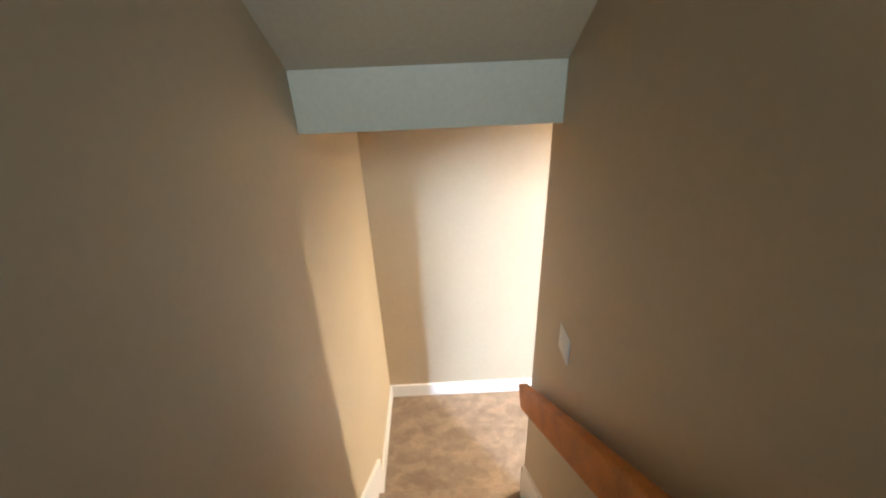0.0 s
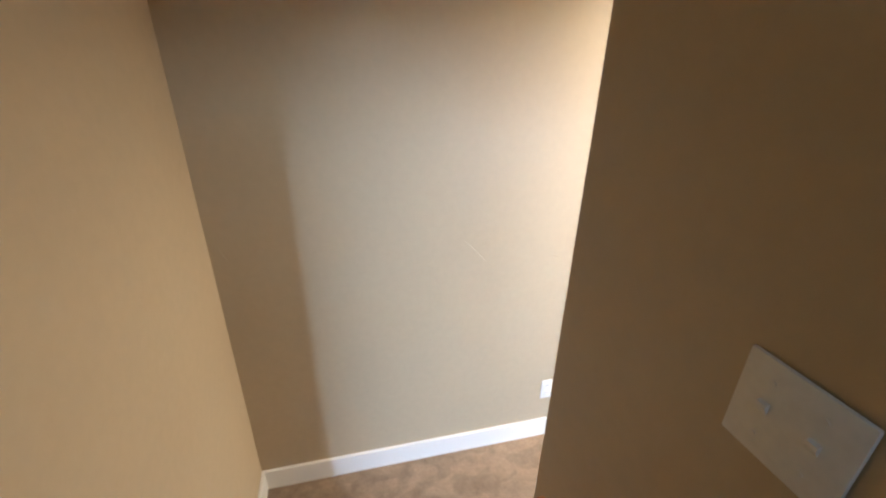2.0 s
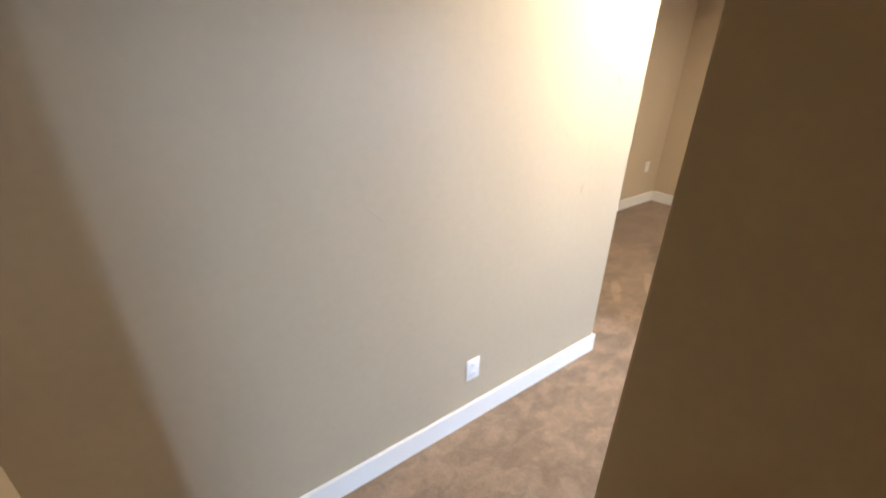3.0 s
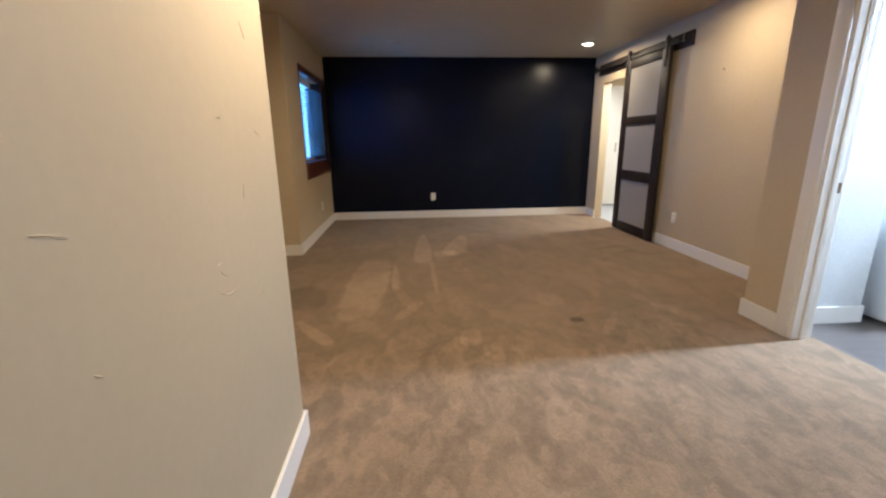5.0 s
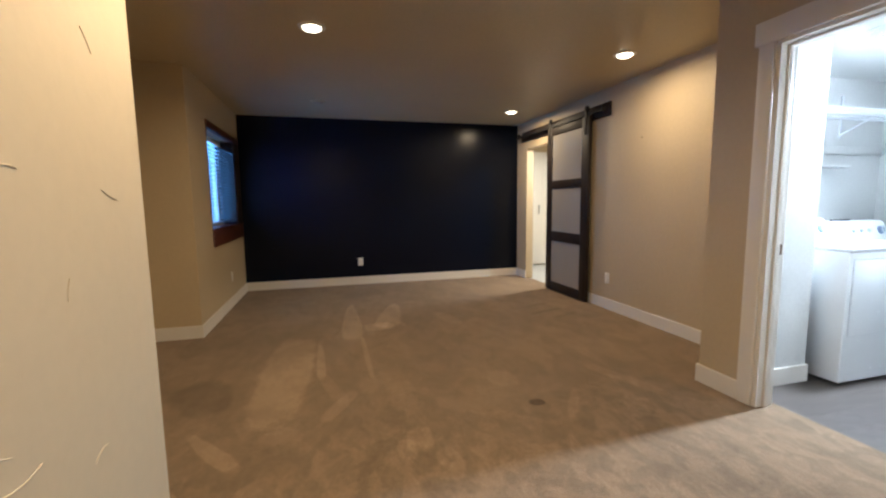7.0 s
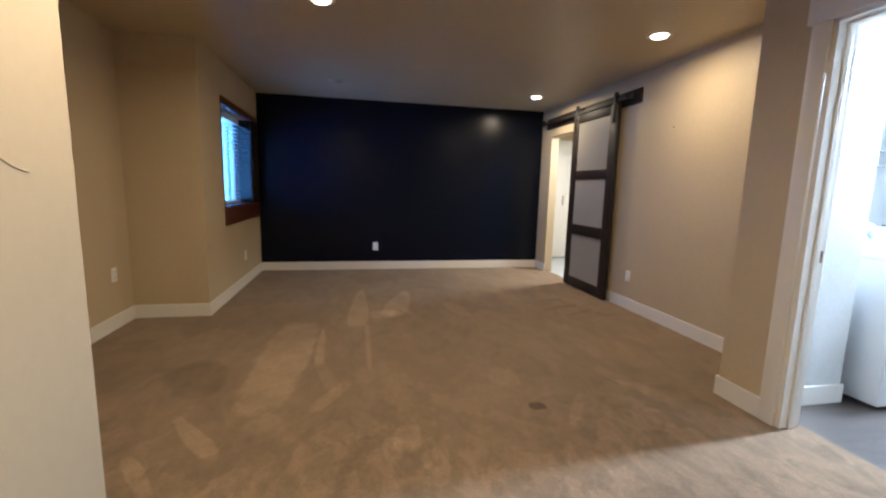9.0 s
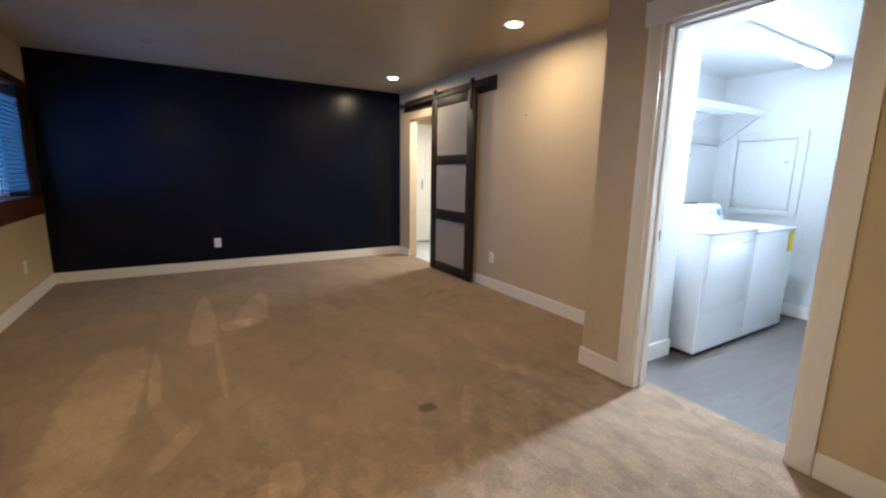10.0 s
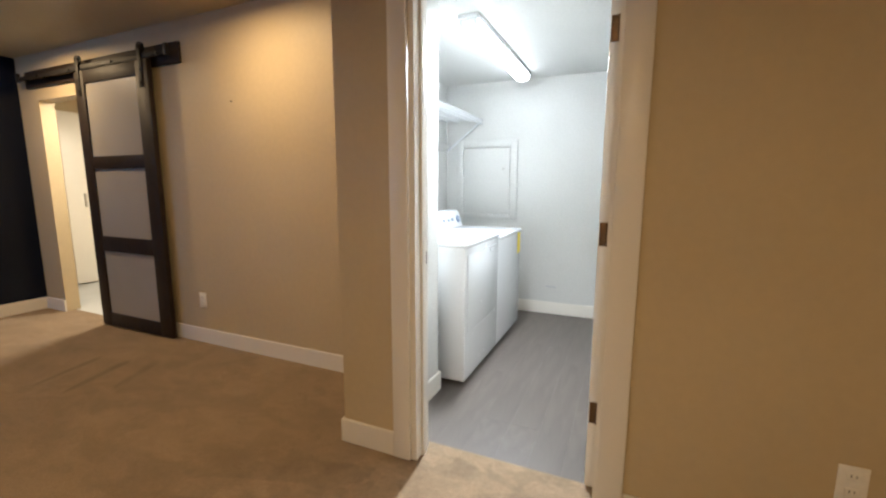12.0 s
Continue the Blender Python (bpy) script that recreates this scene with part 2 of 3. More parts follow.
def glass_material():
    m = bpy.data.materials.new("window_glass")
    m.use_nodes = True
    b = m.node_tree.nodes["Principled BSDF"]
    b.inputs["Base Color"].default_value = (0.95, 0.97, 1, 1)
    b.inputs["Roughness"].default_value = 0.02
    b.inputs["Transmission Weight"].default_value = 1.0
    b.inputs["IOR"].default_value = 1.1
    return m


M_CARPET, M_PLANK, M_GLASS = carpet_material(), plank_material(), glass_material()


# ---- mesh helpers ----
def add_box(bm, lo, hi, bevel=0.0, seg=2):
    x0, y0, z0 = lo
    x1, y1, z1 = hi
    c = Matrix.Translation(((x0 + x1) / 2, (y0 + y1) / 2, (z0 + z1) / 2)) @ Matrix.Diagonal((x1 - x0, y1 - y0, z1 - z0, 1))
    made = bmesh.ops.create_cube(bm, size=1, matrix=c)["verts"]
    if bevel:
        edges = list({e for v in made for e in v.link_edges})
        bmesh.ops.bevel(bm, geom=edges, offset=bevel, segments=seg, affect='EDGES', profile=0.5)
    return bm


def boxes(*items, bevel=0.0, seg=2):
    bm = bmesh.new()
    for lo, hi in items:
        add_box(bm, lo, hi, bevel, seg)
    return bm


def add_cyl(bm, m, r, depth, seg=24, r2=None, bevel=0.0):
    made = bmesh.ops.create_cone(bm, cap_ends=True, segments=seg, radius1=r, radius2=r if r2 is None else r2, depth=depth, matrix=m)["verts"]
    if bevel:
        edges = [e for e in {e for v in made for e in v.link_edges} if len({round((e.verts[0].co - e.verts[1].co).length, 4)}) and any(len(f.verts) > 4 for f in e.link_faces)]
        bmesh.ops.bevel(bm, geom=edges, offset=bevel, segments=2, affect='EDGES')
    return bm


def prism(points, axis, lo, hi, bevel=0.0):
    """A profile of (a, b) points pushed from lo to hi along an axis: y takes (x, z), x takes (y, z), z takes (x, y)."""
    bm = bmesh.new()
    place = {"y": lambda a, b, c: (a, c, b), "x": lambda a, b, c: (c, a, b), "z": lambda a, b, c: (a, b, c)}[axis]
    near = [bm.verts.new(place(a, b, lo)) for a, b in points]
    far = [bm.verts.new(place(a, b, hi)) for a, b in points]
    bm.faces.new(near)
    bm.faces.new(list(reversed(far)))
    for i in range(len(points)):
        j = (i + 1) % len(points)
        bm.faces.new((near[j], near[i], far[i], far[j]))
    bmesh.ops.recalc_face_normals(bm, faces=bm.faces)
    if bevel:
        bmesh.ops.bevel(bm, geom=list(bm.edges), offset=bevel, segments=2, affect='EDGES')
    return bm


def mesh_of(bm, name, mat, smooth=True):
    me = bpy.data.meshes.new(name)
    bm.to_mesh(me)
    bm.free()
    me.materials.append(mat)
    if smooth:
        me.shade_smooth()
        me.set_sharp_from_angle(angle=radians(32))
    return me


def part(name, bm, mat, parent=None, label=""):
    ob = new(name, mesh_of(bm, name, mat))
    ob.parent = parent
    return tagged(ob, label)


def structure(name, bm, mat, label, category=""):
    return tagged(part(name, bm, mat), label, category or name.split("_")[0], "", "structure")


def thing(name, label, category, group="", m=None):
    ob = new(name)
    if m is not None:
        ob.matrix_world = m
    return tagged(ob, label, category, group)


# ---- structure: floors ----
structure("floor", boxes(((-0.12, -0.12, -0.08), (2.86, 7.72, 0.0)), ((-1.49, 2.26, -0.08), (-0.12, 5.55, 0.0)), ((-1.02, 5.55, -0.08), (-0.12, 7.72, 0.0)), ((2.86, 3.30, -0.08), (3.50, 7.72, 0.0)), ((2.86, 2.20, -0.08), (2.955, 3.03, 0.0))),
          M_CARPET, "beige cut-pile carpet with brushed marks", "floor")
structure("floor_laundry", boxes(((2.955, 2.05, -0.08), (5.47, 4.07, -0.012))), M_BLACK, "dark subfloor below grey planks", "floor")
structure("floor_bath", boxes(((3.50, 5.30, -0.08), (5.40, 8.67, -0.006))), M_TILE, "pale grey smooth bathroom floor", "floor")

# ---- structure: walls ----
T = 0.115
structure("wall_hall", boxes(((-0.12, -0.12, 0), (0, 2.38, H)), bevel=0.006), M_WALL, "beige textured wall with scuffs", "wall")
structure("wall_recess_south", boxes(((-1.49, 2.26, 0), (-0.12, 2.38, H))), M_WALL, "beige painted recess wall", "wall")
structure("wall_recess_west", boxes(((-1.49, 2.38, 0), (-1.374, 5.435, H))), M_WALL, "beige painted recess wall", "wall")
structure("wall_recess_north", boxes(((-1.49, 5.435, 0), (-1.02, 5.55, H))), M_WALL, "beige painted recess wall", "wall")
WY0, WY1, WZ0, WZ1 = 6.03, 7.25, 0.95, 2.04
structure("wall_window", boxes(((-1.02, 5.435, 0), (-0.75, WY0, H)), ((-1.02, WY1, 0), (-0.75, 7.72, H)),
          ((-1.02, WY0, 0), (-0.75, WY1, WZ0)), ((-1.02, WY0, WZ1), (-0.75, WY1, H))), M_WALL, "beige wall with a deep window opening", "wall")
structure("wall_north", boxes(((-0.75, NAVY_Y, 0), (EAST_X, NAVY_Y + 0.12, H))), M_NAVY, "dark navy blue painted accent wall", "wall")
DY0, DY1, DZ = 6.45, 7.26, 2.03
structure("wall_east", boxes(((EAST_X, 3.39, 0), (EAST_X + T, DY0, H)), ((EAST_X, DY1, 0), (EAST_X + T, NAVY_Y + 0.12, H)), ((EAST_X, DY0, DZ), (EAST_X + T, DY1, H))),
          M_WALL, "beige wall with a plain drywall doorway", "wall")
LY0, LY1, LZ = 2.215, 3.015, 2.062
LX0, LX1 = LAUNDRY_X, LAUNDRY_X + T
structure("wall_laundry", boxes(((LX0, 0.97, 0), (LX1, LY0, H)), ((LX0, LY1, 0), (LX1, 3.39, H)), ((LX0, LY0, LZ), (LX1, LY1, H))),
          M_WALL, "beige wall holding the laundry doorway", "wall")
structure("wall_laundry_return", boxes(((LX1, 3.30, 0), (EAST_X, 3.39, H))), M_WALL, "beige end of the jutting laundry wall", "wall")
structure("wall_stair_south", boxes(((0, -0.12, 0), (5.3, 0, 4.9))), M_WALL, "beige stairwell wall", "wall")
structure("wall_stair_north", boxes(((0.94, 0.852, 0), (5.3, 0.97, 4.9)), bevel=0.006), M_WALL, "beige stairwell wall ending at the hall", "wall")
# out of view: wall and opening are assumed, added around the upstairs lamp
structure("wall_stair_top", boxes(((5.3, -0.12, 0), (5.42, 0.10, 4.9)), ((5.3, 0.76, 0), (5.42, 0.97, 4.9)), ((5.3, 0.10, 0), (5.42, 0.76, 3.3)), ((5.3, 0.10, 4.5), (5.42, 0.76, 4.9))),
          M_WALL, "unseen beige wall with an assumed opening above the stairs", "wall")
structure("wall_laundry_stub", boxes(((LX1, 3.19, 0), (3.465, 3.30, LC + 0.1))), M_WHITE, "white painted wall beside the dryer", "wall")
structure("wall_laundry_skin", boxes(((LX1, 2.11, 0), (LX1 + 0.012, LY0, LC)), ((LX1, LY1, 0), (LX1 + 0.012, 3.19, LC)), ((LX1, LY0, LZ), (LX1 + 0.012, LY1, LC))), M_WHITE, "white painted inner side of the doorway wall", "wall")
structure("wall_laundry_alcove", boxes(((3.455, 3.30, 0), (3.465, 3.39, LC)), ((3.465, 3.38, 0), (3.54, 3.39, LC)), ((3.54, 3.38, 0), (3.55, 3.95, LC))), M_WHITE, "white painted alcove side", "wall")
structure("wall_laundry_north", boxes(((3.54, 3.95, 0), (5.35, 4.07, LC + 0.1))), M_WHITE, "white painted wall behind the washer", "wall")
structure("wall_laundry_east", boxes(((5.35, 2.05, 0), (5.47, 4.07, LC + 0.1))), M_WHITE, "white painted laundry end wall", "wall")
# unseen wall; its distance is assumed, kept short to bounce the tube light
structure("wall_laundry_south", boxes(((LX1, 2.05, 0), (5.35, 2.11, LC + 0.1))), M_WHITE, "unseen white laundry side wall, set close to bounce light", "wall")
structure("wall_bath_east", boxes(((5.20, 5.30, 0), (5.32, 8.67, 2.4))), M_WALL, "beige bathroom wall", "wall")
structure("wall_bath_south", boxes(((3.54, 5.20, 0), (5.32, 5.30, 2.4))), M_WALL, "beige bathroom wall", "wall")
structure("wall_bath_north", boxes(((3.425, 8.55, 0), (5.20, 8.67, 2.4))), M_WALL, "beige bathroom wall", "wall")
structure("wall_bath_west", boxes(((3.425, 7.72, 0), (3.54, 8.55, 2.4))), M_WALL, "beige bathroom wall", "wall")

# ---- structure: ceilings ----
structure("ceiling", boxes(((-1.49, 0.97, H), (3.54, 7.72, H + 0.2)), ((-0.12, -0.12, HALL_H), (0.94, 0.97, H + 0.197))), M_CEIL, "beige painted ceiling", "ceiling")
structure("beam", boxes(((0.94, 0.0, HALL_H), (1.058, 0.852, HALL_H + 0.19))), M_CEIL, "beige drywall header over the stair foot", "beam")
structure("ceiling_laundry", boxes(((LX1 + 0.012, 2.05, LC), (5.47, 3.30, LC + 0.08)), ((3.47, 3.30, LC), (5.47, 4.07, LC + 0.08))), M_WHITE, "white laundry ceiling", "ceiling")
structure("ceiling_bath", boxes(((3.54, 5.20, 2.32), (5.32, 8.67, 2.40))), M_WHITE, "white bathroom ceiling", "ceiling")
structure("ceiling_stair", prism([(0.94, HALL_H + 0.19), (1.058, HALL_H + 0.19), (4.0, 4.70), (5.42, 4.70), (5.42, 4.9), (0.94, 4.9)], "y", -0.12, 0.97), M_CEIL, "beige sloping stairwell ceiling", "ceiling")


# ---- baseboards ----
def baseboard(lo, hi, mat=M_TRIM):
    """A board with an eased top edge, from corner to corner in the plan."""
    bm = boxes(((lo[0], lo[1], 0.0), (hi[0], hi[1], 0.118)))
    top = [e for e in bm.edges if all(v.co.z > 0.1 for v in e.verts)]
    bmesh.ops.bevel(bm, geom=top, offset=0.004, segments=2, affect='EDGES')
    structure("baseboard", bm, mat, "white painted baseboard along the wall")


B = 0.014
baseboard((0, 0.0, 0), (B, 2.38 + B))
baseboard((-1.374, 2.38, 0), (0, 2.38 + B))
baseboard((-1.374, 2.38 + B, 0), (-1.374 + B, 5.435 - B))
baseboard((-1.374, 5.435 - B, 0), (-0.75 + B, 5.435))
baseboard((-0.75, 5.435, 0), (-0.75 + B, NAVY_Y - B))
baseboard((-0.75, NAVY_Y - B, 0), (EAST_X - B, NAVY_Y))
baseboard((EAST_X - B, DY1, 0), (EAST_X, NAVY_Y))
baseboard((EAST_X - B, 3.39 + B, 0), (EAST_X, DY0))
baseboard((LX0 - B, 3.39, 0), (EAST_X, 3.39 + B))
baseboard((LX0 - B, 3.108, 0), (LX0, 3.39))
baseboard((LX0 - B, 0.97 + B, 0), (LX0, 2.128))
baseboard((0.94, 0.97, 0), (LX0, 0.97 + B))
baseboard((B, 0, 0), (0.76, B))
baseboard((LX1 + 0.03, 3.19 - B, 0), (3.465, 3.19))
baseboard((3.465, 3.19 - B, 0), (3.465 + B, 3.30))
baseboard((5.35 - B, 2.11, 0), (5.35, 3.95))

# ---- staircase ----
stairs = tagged(new("staircase"), "carpeted straight staircase between two walls", "staircase", "", "structure")
for k in range(STEPS):
    x0 = NOSE_X + RUN * k
    z = RISE * (k + 1) - 0.005
    last = k == STEPS - 1
    bm = prism([(x0 + 0.025, z - RISE), (x0 + 0.025, z - 0.035), (x0 + 0.004, z - 0.028), (x0, z - 0.014), (x0 + 0.006, z - 0.003), (x0 + 0.02, z),
                (5.3 if last else x0 + RUN + 0.026, z), (5.3 if last else x0 + RUN + 0.026, z - RISE)], "y", 0.016, 0.836)
    part("step", bm, M_CARPET, stairs)
for y0, y1, xs in ((0.0, 0.016, 0.76), (0.836, 0.852, 0.945)):
    z0 = 0.33 + SLOPE * (xs - 0.83)
    part("skirt_board", prism([(xs, 0), (xs, z0), (4.0, z0 + SLOPE * (4.0 - xs)), (4.0, z0 + SLOPE * (4.0 - xs) - 0.5), (xs + 0.35, 0)], "y", y0, y1), M_TRIM, stairs, "white painted skirt board")

# ---- handrail ----
rail = thing("handrail", "orange varnished wooden handrail on the stair wall", "handrail")
RX, RZ = 1.045, 1.145
bm = boxes(((0, -0.021, -0.110), (3.4, 0.021, 0)), bevel=0.007, seg=3)
ang = math.atan(SLOPE)
bmesh.ops.transform(bm, matrix=Matrix.Translation((RX, 0.786, RZ)) @ Matrix.Rotation(-ang, 4, 'Y'), verts=bm.verts)
part("rail", bm, M_RAILWOOD, rail)
for d in (1.55, 2.4, 3.2):
    p = Vector((RX + d * math.cos(ang), 0.80, RZ + d * math.sin(ang) - 0.12))
    bm = bmesh.new()
    add_cyl(bm, Matrix.Translation((p.x, 0.846, p.z - 0.03)) @ Matrix.Rotation(radians(90), 4, 'X'), 0.03, 0.012, 20)
    add_box(bm, (p.x - 0.008, 0.782, p.z - 0.038), (p.x + 0.008, 0.845, p.z - 0.022), 0.003)
    add_box(bm, (p.x - 0.008, 0.778, p.z - 0.038), (p.x + 0.008, 0.794, p.z + 0.015), 0.003)
    part("bracket", bm, M_BRONZE, rail)


# ---- outlets and switches ----
def wall_pose(x, y, z, facing):
    """A pose on a wall whose local -y points into the room."""
    return pose(x, y, z, 0, 0, {"-y": 0, "+x": 90, "+y": 180, "-x": -90}[facing])


def outlet(x, y, z, facing, label, w=0.075, h=0.118):
    ob = thing("wall_outlet", label, "outlet", "wall outlets", wall_pose(x, y, z, facing))
    part("plate", boxes(((-w / 2, -0.006, -h / 2), (w / 2, 0, h / 2)), bevel=0.0025), M_PLATE, ob)
    for s in (-1, 1):
        face = part("socket", boxes(((-0.017, -0.008, s * 0.026 - 0.014), (0.017, -0.005, s * 0.026 + 0.014)), bevel=0.002), M_PLATE, ob)
        for dx, hh in ((-0.0065, 0.0045), (0.0065, 0.0035)):
            part("slot", boxes(((dx - 0.0012, -0.0085, s * 0.026 - hh + 0.003), (dx + 0.0012, -0.0078, s * 0.026 + hh + 0.003))), M_BLACK, face)
    return ob


outlet(0, 1.440, 0.322, "+x", "white outlet plate low on the beige hall wall")
outlet(0.855, NAVY_Y, 0.345, "-y", "white outlet plate on the navy wall")
outlet(EAST_X, 5.225, 0.350, "-x", "white outlet plate beside the sliding door")
outlet(-1.374, 5.165, 0.45, "+x", "beige-lit outlet plate in the wall recess")
outlet(-0.75, 6.75, 0.354, "+x", "outlet plate below the window")
outlet(LX0, 1.50, 0.352, "-x", "white outlet plate on the wall by the laundry door")

sw = thing("light_switch", "white double toggle switch plate on the stair wall", "light switch", "", wall_pose(1.322, 0.852, 1.608, "-y"))
part("plate", boxes(((-0.053, -0.006, -0.052), (0.053, 0, 0.052)), bevel=0.003), M_PLATE, sw)
for dx in (-0.023, 0.023):
    part("toggle", prism([(-0.006, -0.004), (-0.011, 0.004), (-0.011, 0.008), (-0.005, 0.009)], "x", dx - 0.005, dx + 0.005), M_PLATE, sw)
    for dz in (-0.03, 0.03):
        bm = bmesh.new()
        add_cyl(bm, Matrix.Translation((dx, -0.0065, dz)) @ Matrix.Rotation(radians(90), 4, 'X'), 0.0030, 0.0012, 12)
        part("screw", bm, M_PLATE, sw)


def scuff(y, z, length, turn, bow):
    """A raised paint ridge on the hall wall, bowed and tapered."""
    ob = thing("paint_ridge", "small raised plaster ridge on the hall wall", "wall mark", "wall marks", pose(0, y, z, turn, 0, 0))
    bm = bmesh.new()
    n = 10
    last = None
    for i in range(n + 1):
        f = i / n
        w = 0.0021 * math.sin(math.pi * min(max(f, 0.04), 0.96)) ** 0.6
        yy, zz = (f - 0.5) * length, bow * length * (1 - (2 * f - 1) ** 2)
        ring = [bm.verts.new((-0.0005, yy, zz - w)), bm.verts.new((0.0014, yy, zz - w * 0.3)), bm.verts.new((0.0014, yy, zz + w * 0.3)), bm.verts.new((-0.0005, yy, zz + w))]
        if last:
            for k in range(4):
                bm.faces.new((last[k], last[(k + 1) % 4], ring[(k + 1) % 4], ring[k]))
        last = ring
    bmesh.ops.recalc_face_normals(bm, faces=bm.faces)
    part("ridge", bm, M_WALL, ob)


for y, z, length, turn, bow in ((2.180, 1.532, 0.050, -52, 0.06), (2.216, 1.244, 0.062, -17, -0.05), (1.838, 0.922, 0.030, 0, 0.05), (1.856, 0.892, 0.048, -28, -0.05), (1.876, 0.846, 0.115, -8, -0.12),
                                (2.092, 0.757, 0.050, 14, 0.12), (2.045, 1.080, 0.040, 74, 0.05), (1.94, 1.277, 0.030, -5, 0.1), (1.004, 1.158, 0.130, -47, 0.02), (1.375, 1.097, 0.060, -15, 0.03),
                                (1.400, 0.876, 0.022, -35, 0.0), (1.232, 1.187, 0.026, -40, 0.05), (0.047, 1.240, 0.060, -68, -0.06)):
    scuff(y, z, length, turn, bow)
nail = thing("nail", "small dark nail in the beige wall", "nail", "", pose(EAST_X, 4.75, 1.83))
bm = bmesh.new()
add_cyl(bm, Matrix.Translation((-0.006, 0, 0)) @ Matrix.Rotation(radians(90), 4, 'Y'), 0.0022, 0.014, 8)
add_cyl(bm, Matrix.Translation((-0.013, 0, 0)) @ Matrix.Rotation(radians(90), 4, 'Y'), 0.006, 0.002, 12)
part("shaft", bm, M_BLACKSTEEL, nail)


# ---- recessed ceiling lights ----
def can_light(x, y, lit):
    ob = thing("recessed_light", "lit warm recessed ceiling light with white trim" if lit else "unlit recessed ceiling light with beige trim", "ceiling light", "recessed lights", pose(x, y, H))
    bm = bmesh.new()
    n = 40
    prof = [(0.061, -0.003), (0.066, -0.009), (0.082, -0.009), (0.092, -0.005), (0.094, 0.0)]
    rings = [[bm.verts.new((r * math.cos(2 * math.pi * i / n), r * math.sin(2 * math.pi * i / n), z)) for i in range(n)] for r, z in prof]
    for a, b in zip(rings, rings[1:]):
        for i in range(n):
            bm.faces.new((a[i], a[(i + 1) % n], b[(i + 1) % n], b[i]))
    bmesh.ops.recalc_face_normals(bm, faces=bm.faces)
    part("trim_ring", bm, M_TRIM if lit else M_CEIL, ob)
    bm = bmesh.new()
    dome = [(0.061, -0.002), (0.060, -0.012), (0.052, -0.018), (0.034, -0.021), (0.012, -0.022)]
    rings = [[bm.verts.new((r * math.cos(2 * math.pi * i / n), r * math.sin(2 * math.pi * i / n), z)) for i in range(n)] for r, z in dome]
    for a, b in zip(rings, rings[1:]):
        for i in range(n):
            bm.faces.new((a[i], a[(i + 1) % n], b[(i + 1) % n], b[i]))
    bm.faces.new(rings[-1])
    bmesh.ops.recalc_face_normals(bm, faces=bm.faces)
    part("lens", bm, M_LENS if lit else M_LENSOFF, ob, "glowing frosted lens" if lit else "dark lens")


for cx, cy, lit in CANS:
    can_light(cx, cy, lit)

# ---- laundry doorway: jamb, casing, open door ----
jamb = tagged(new("door_frame_laundry"), "white painted craftsman door casing and jamb", "door frame", "", "structure")
CY0, CY1 = 2.220, 3.020
part("casing", boxes(((LX0 - 0.018, 2.130, 0), (LX0, CY0, 2.062)), bevel=0.003), M_TRIM, jamb)
part("casing", boxes(((LX0 - 0.018, CY1, 0), (LX0, 3.106, 2.062)), bevel=0.003), M_TRIM, jamb)
part("head_casing", boxes(((LX0 - 0.024, 2.108, 2.062), (LX0, 3.128, 2.185)), bevel=0.003), M_TRIM, jamb)
part("jamb_board", boxes(((LX0 - 0.002, 2.215, 0), (LX1 + 0.006, 2.235, 2.05))), M_TRIM, jamb)
part("jamb_board", boxes(((LX0 - 0.002, 2.993, 0), (LX1 + 0.006, 3.028, 2.05))), M_TRIM, jamb)
part("jamb_board", boxes(((LX0 - 0.002, 2.215, 2.042), (LX1 + 0.006, 3.015, 2.062))), M_TRIM, jamb)
part("door_stop", boxes(((LX0 + 0.045, 2.981, 0), (LX0 + 0.080, 2.993, 2.042)), bevel=0.002), M_TRIM, jamb)
part("door_stop", boxes(((LX0 + 0.045, 2.235, 2.030), (LX0 + 0.080, 2.981, 2.042)), bevel=0.002), M_TRIM, jamb)
part("casing", boxes(((LX1 + 0.012, 2.10, 0), (LX1 + 0.03, 2.222, 2.06)), bevel=0.003), M_TRIM, jamb)
part("casing", boxes(((LX1 + 0.012, 3.006, 0), (LX1 + 0.03, 3.11, 2.06)), bevel=0.003), M_TRIM, jamb)
part("strike_plate", boxes(((LX0 + 0.086, 2.9905, 0.90), (LX0 + 0.11, 2.993, 0.96)), bevel=0.0008), M_BRONZE, jamb, "bronze strike plate")

door = thing("laundry_door", "white painted door standing open into the laundry", "door")
DX0, DX1, DYa, DYb = LX1 + 0.012, LX1 + 0.012 + 0.745, 2.238, 2.273
part("leaf", boxes(((DX0, DYa, 0.012), (DX1, DYb, 2.035)), bevel=0.002), M_TRIM, door)
for hz in (0.342, 1.068, 1.80):
    hinge = part("hinge", boxes(((DX0 - 0.0025, DYa + 0.006, hz - 0.045), (DX0, DYb - 0.004, hz + 0.045)), bevel=0.001), M_BRONZE, door, "bronze hinge leaf")
    bm = bmesh.new()
    add_cyl(bm, Matrix.Translation((DX0 - 0.004, DYa + 0.002, hz)), 0.005, 0.092, 12)
    part("knuckle", bm, M_BRONZE, hinge)
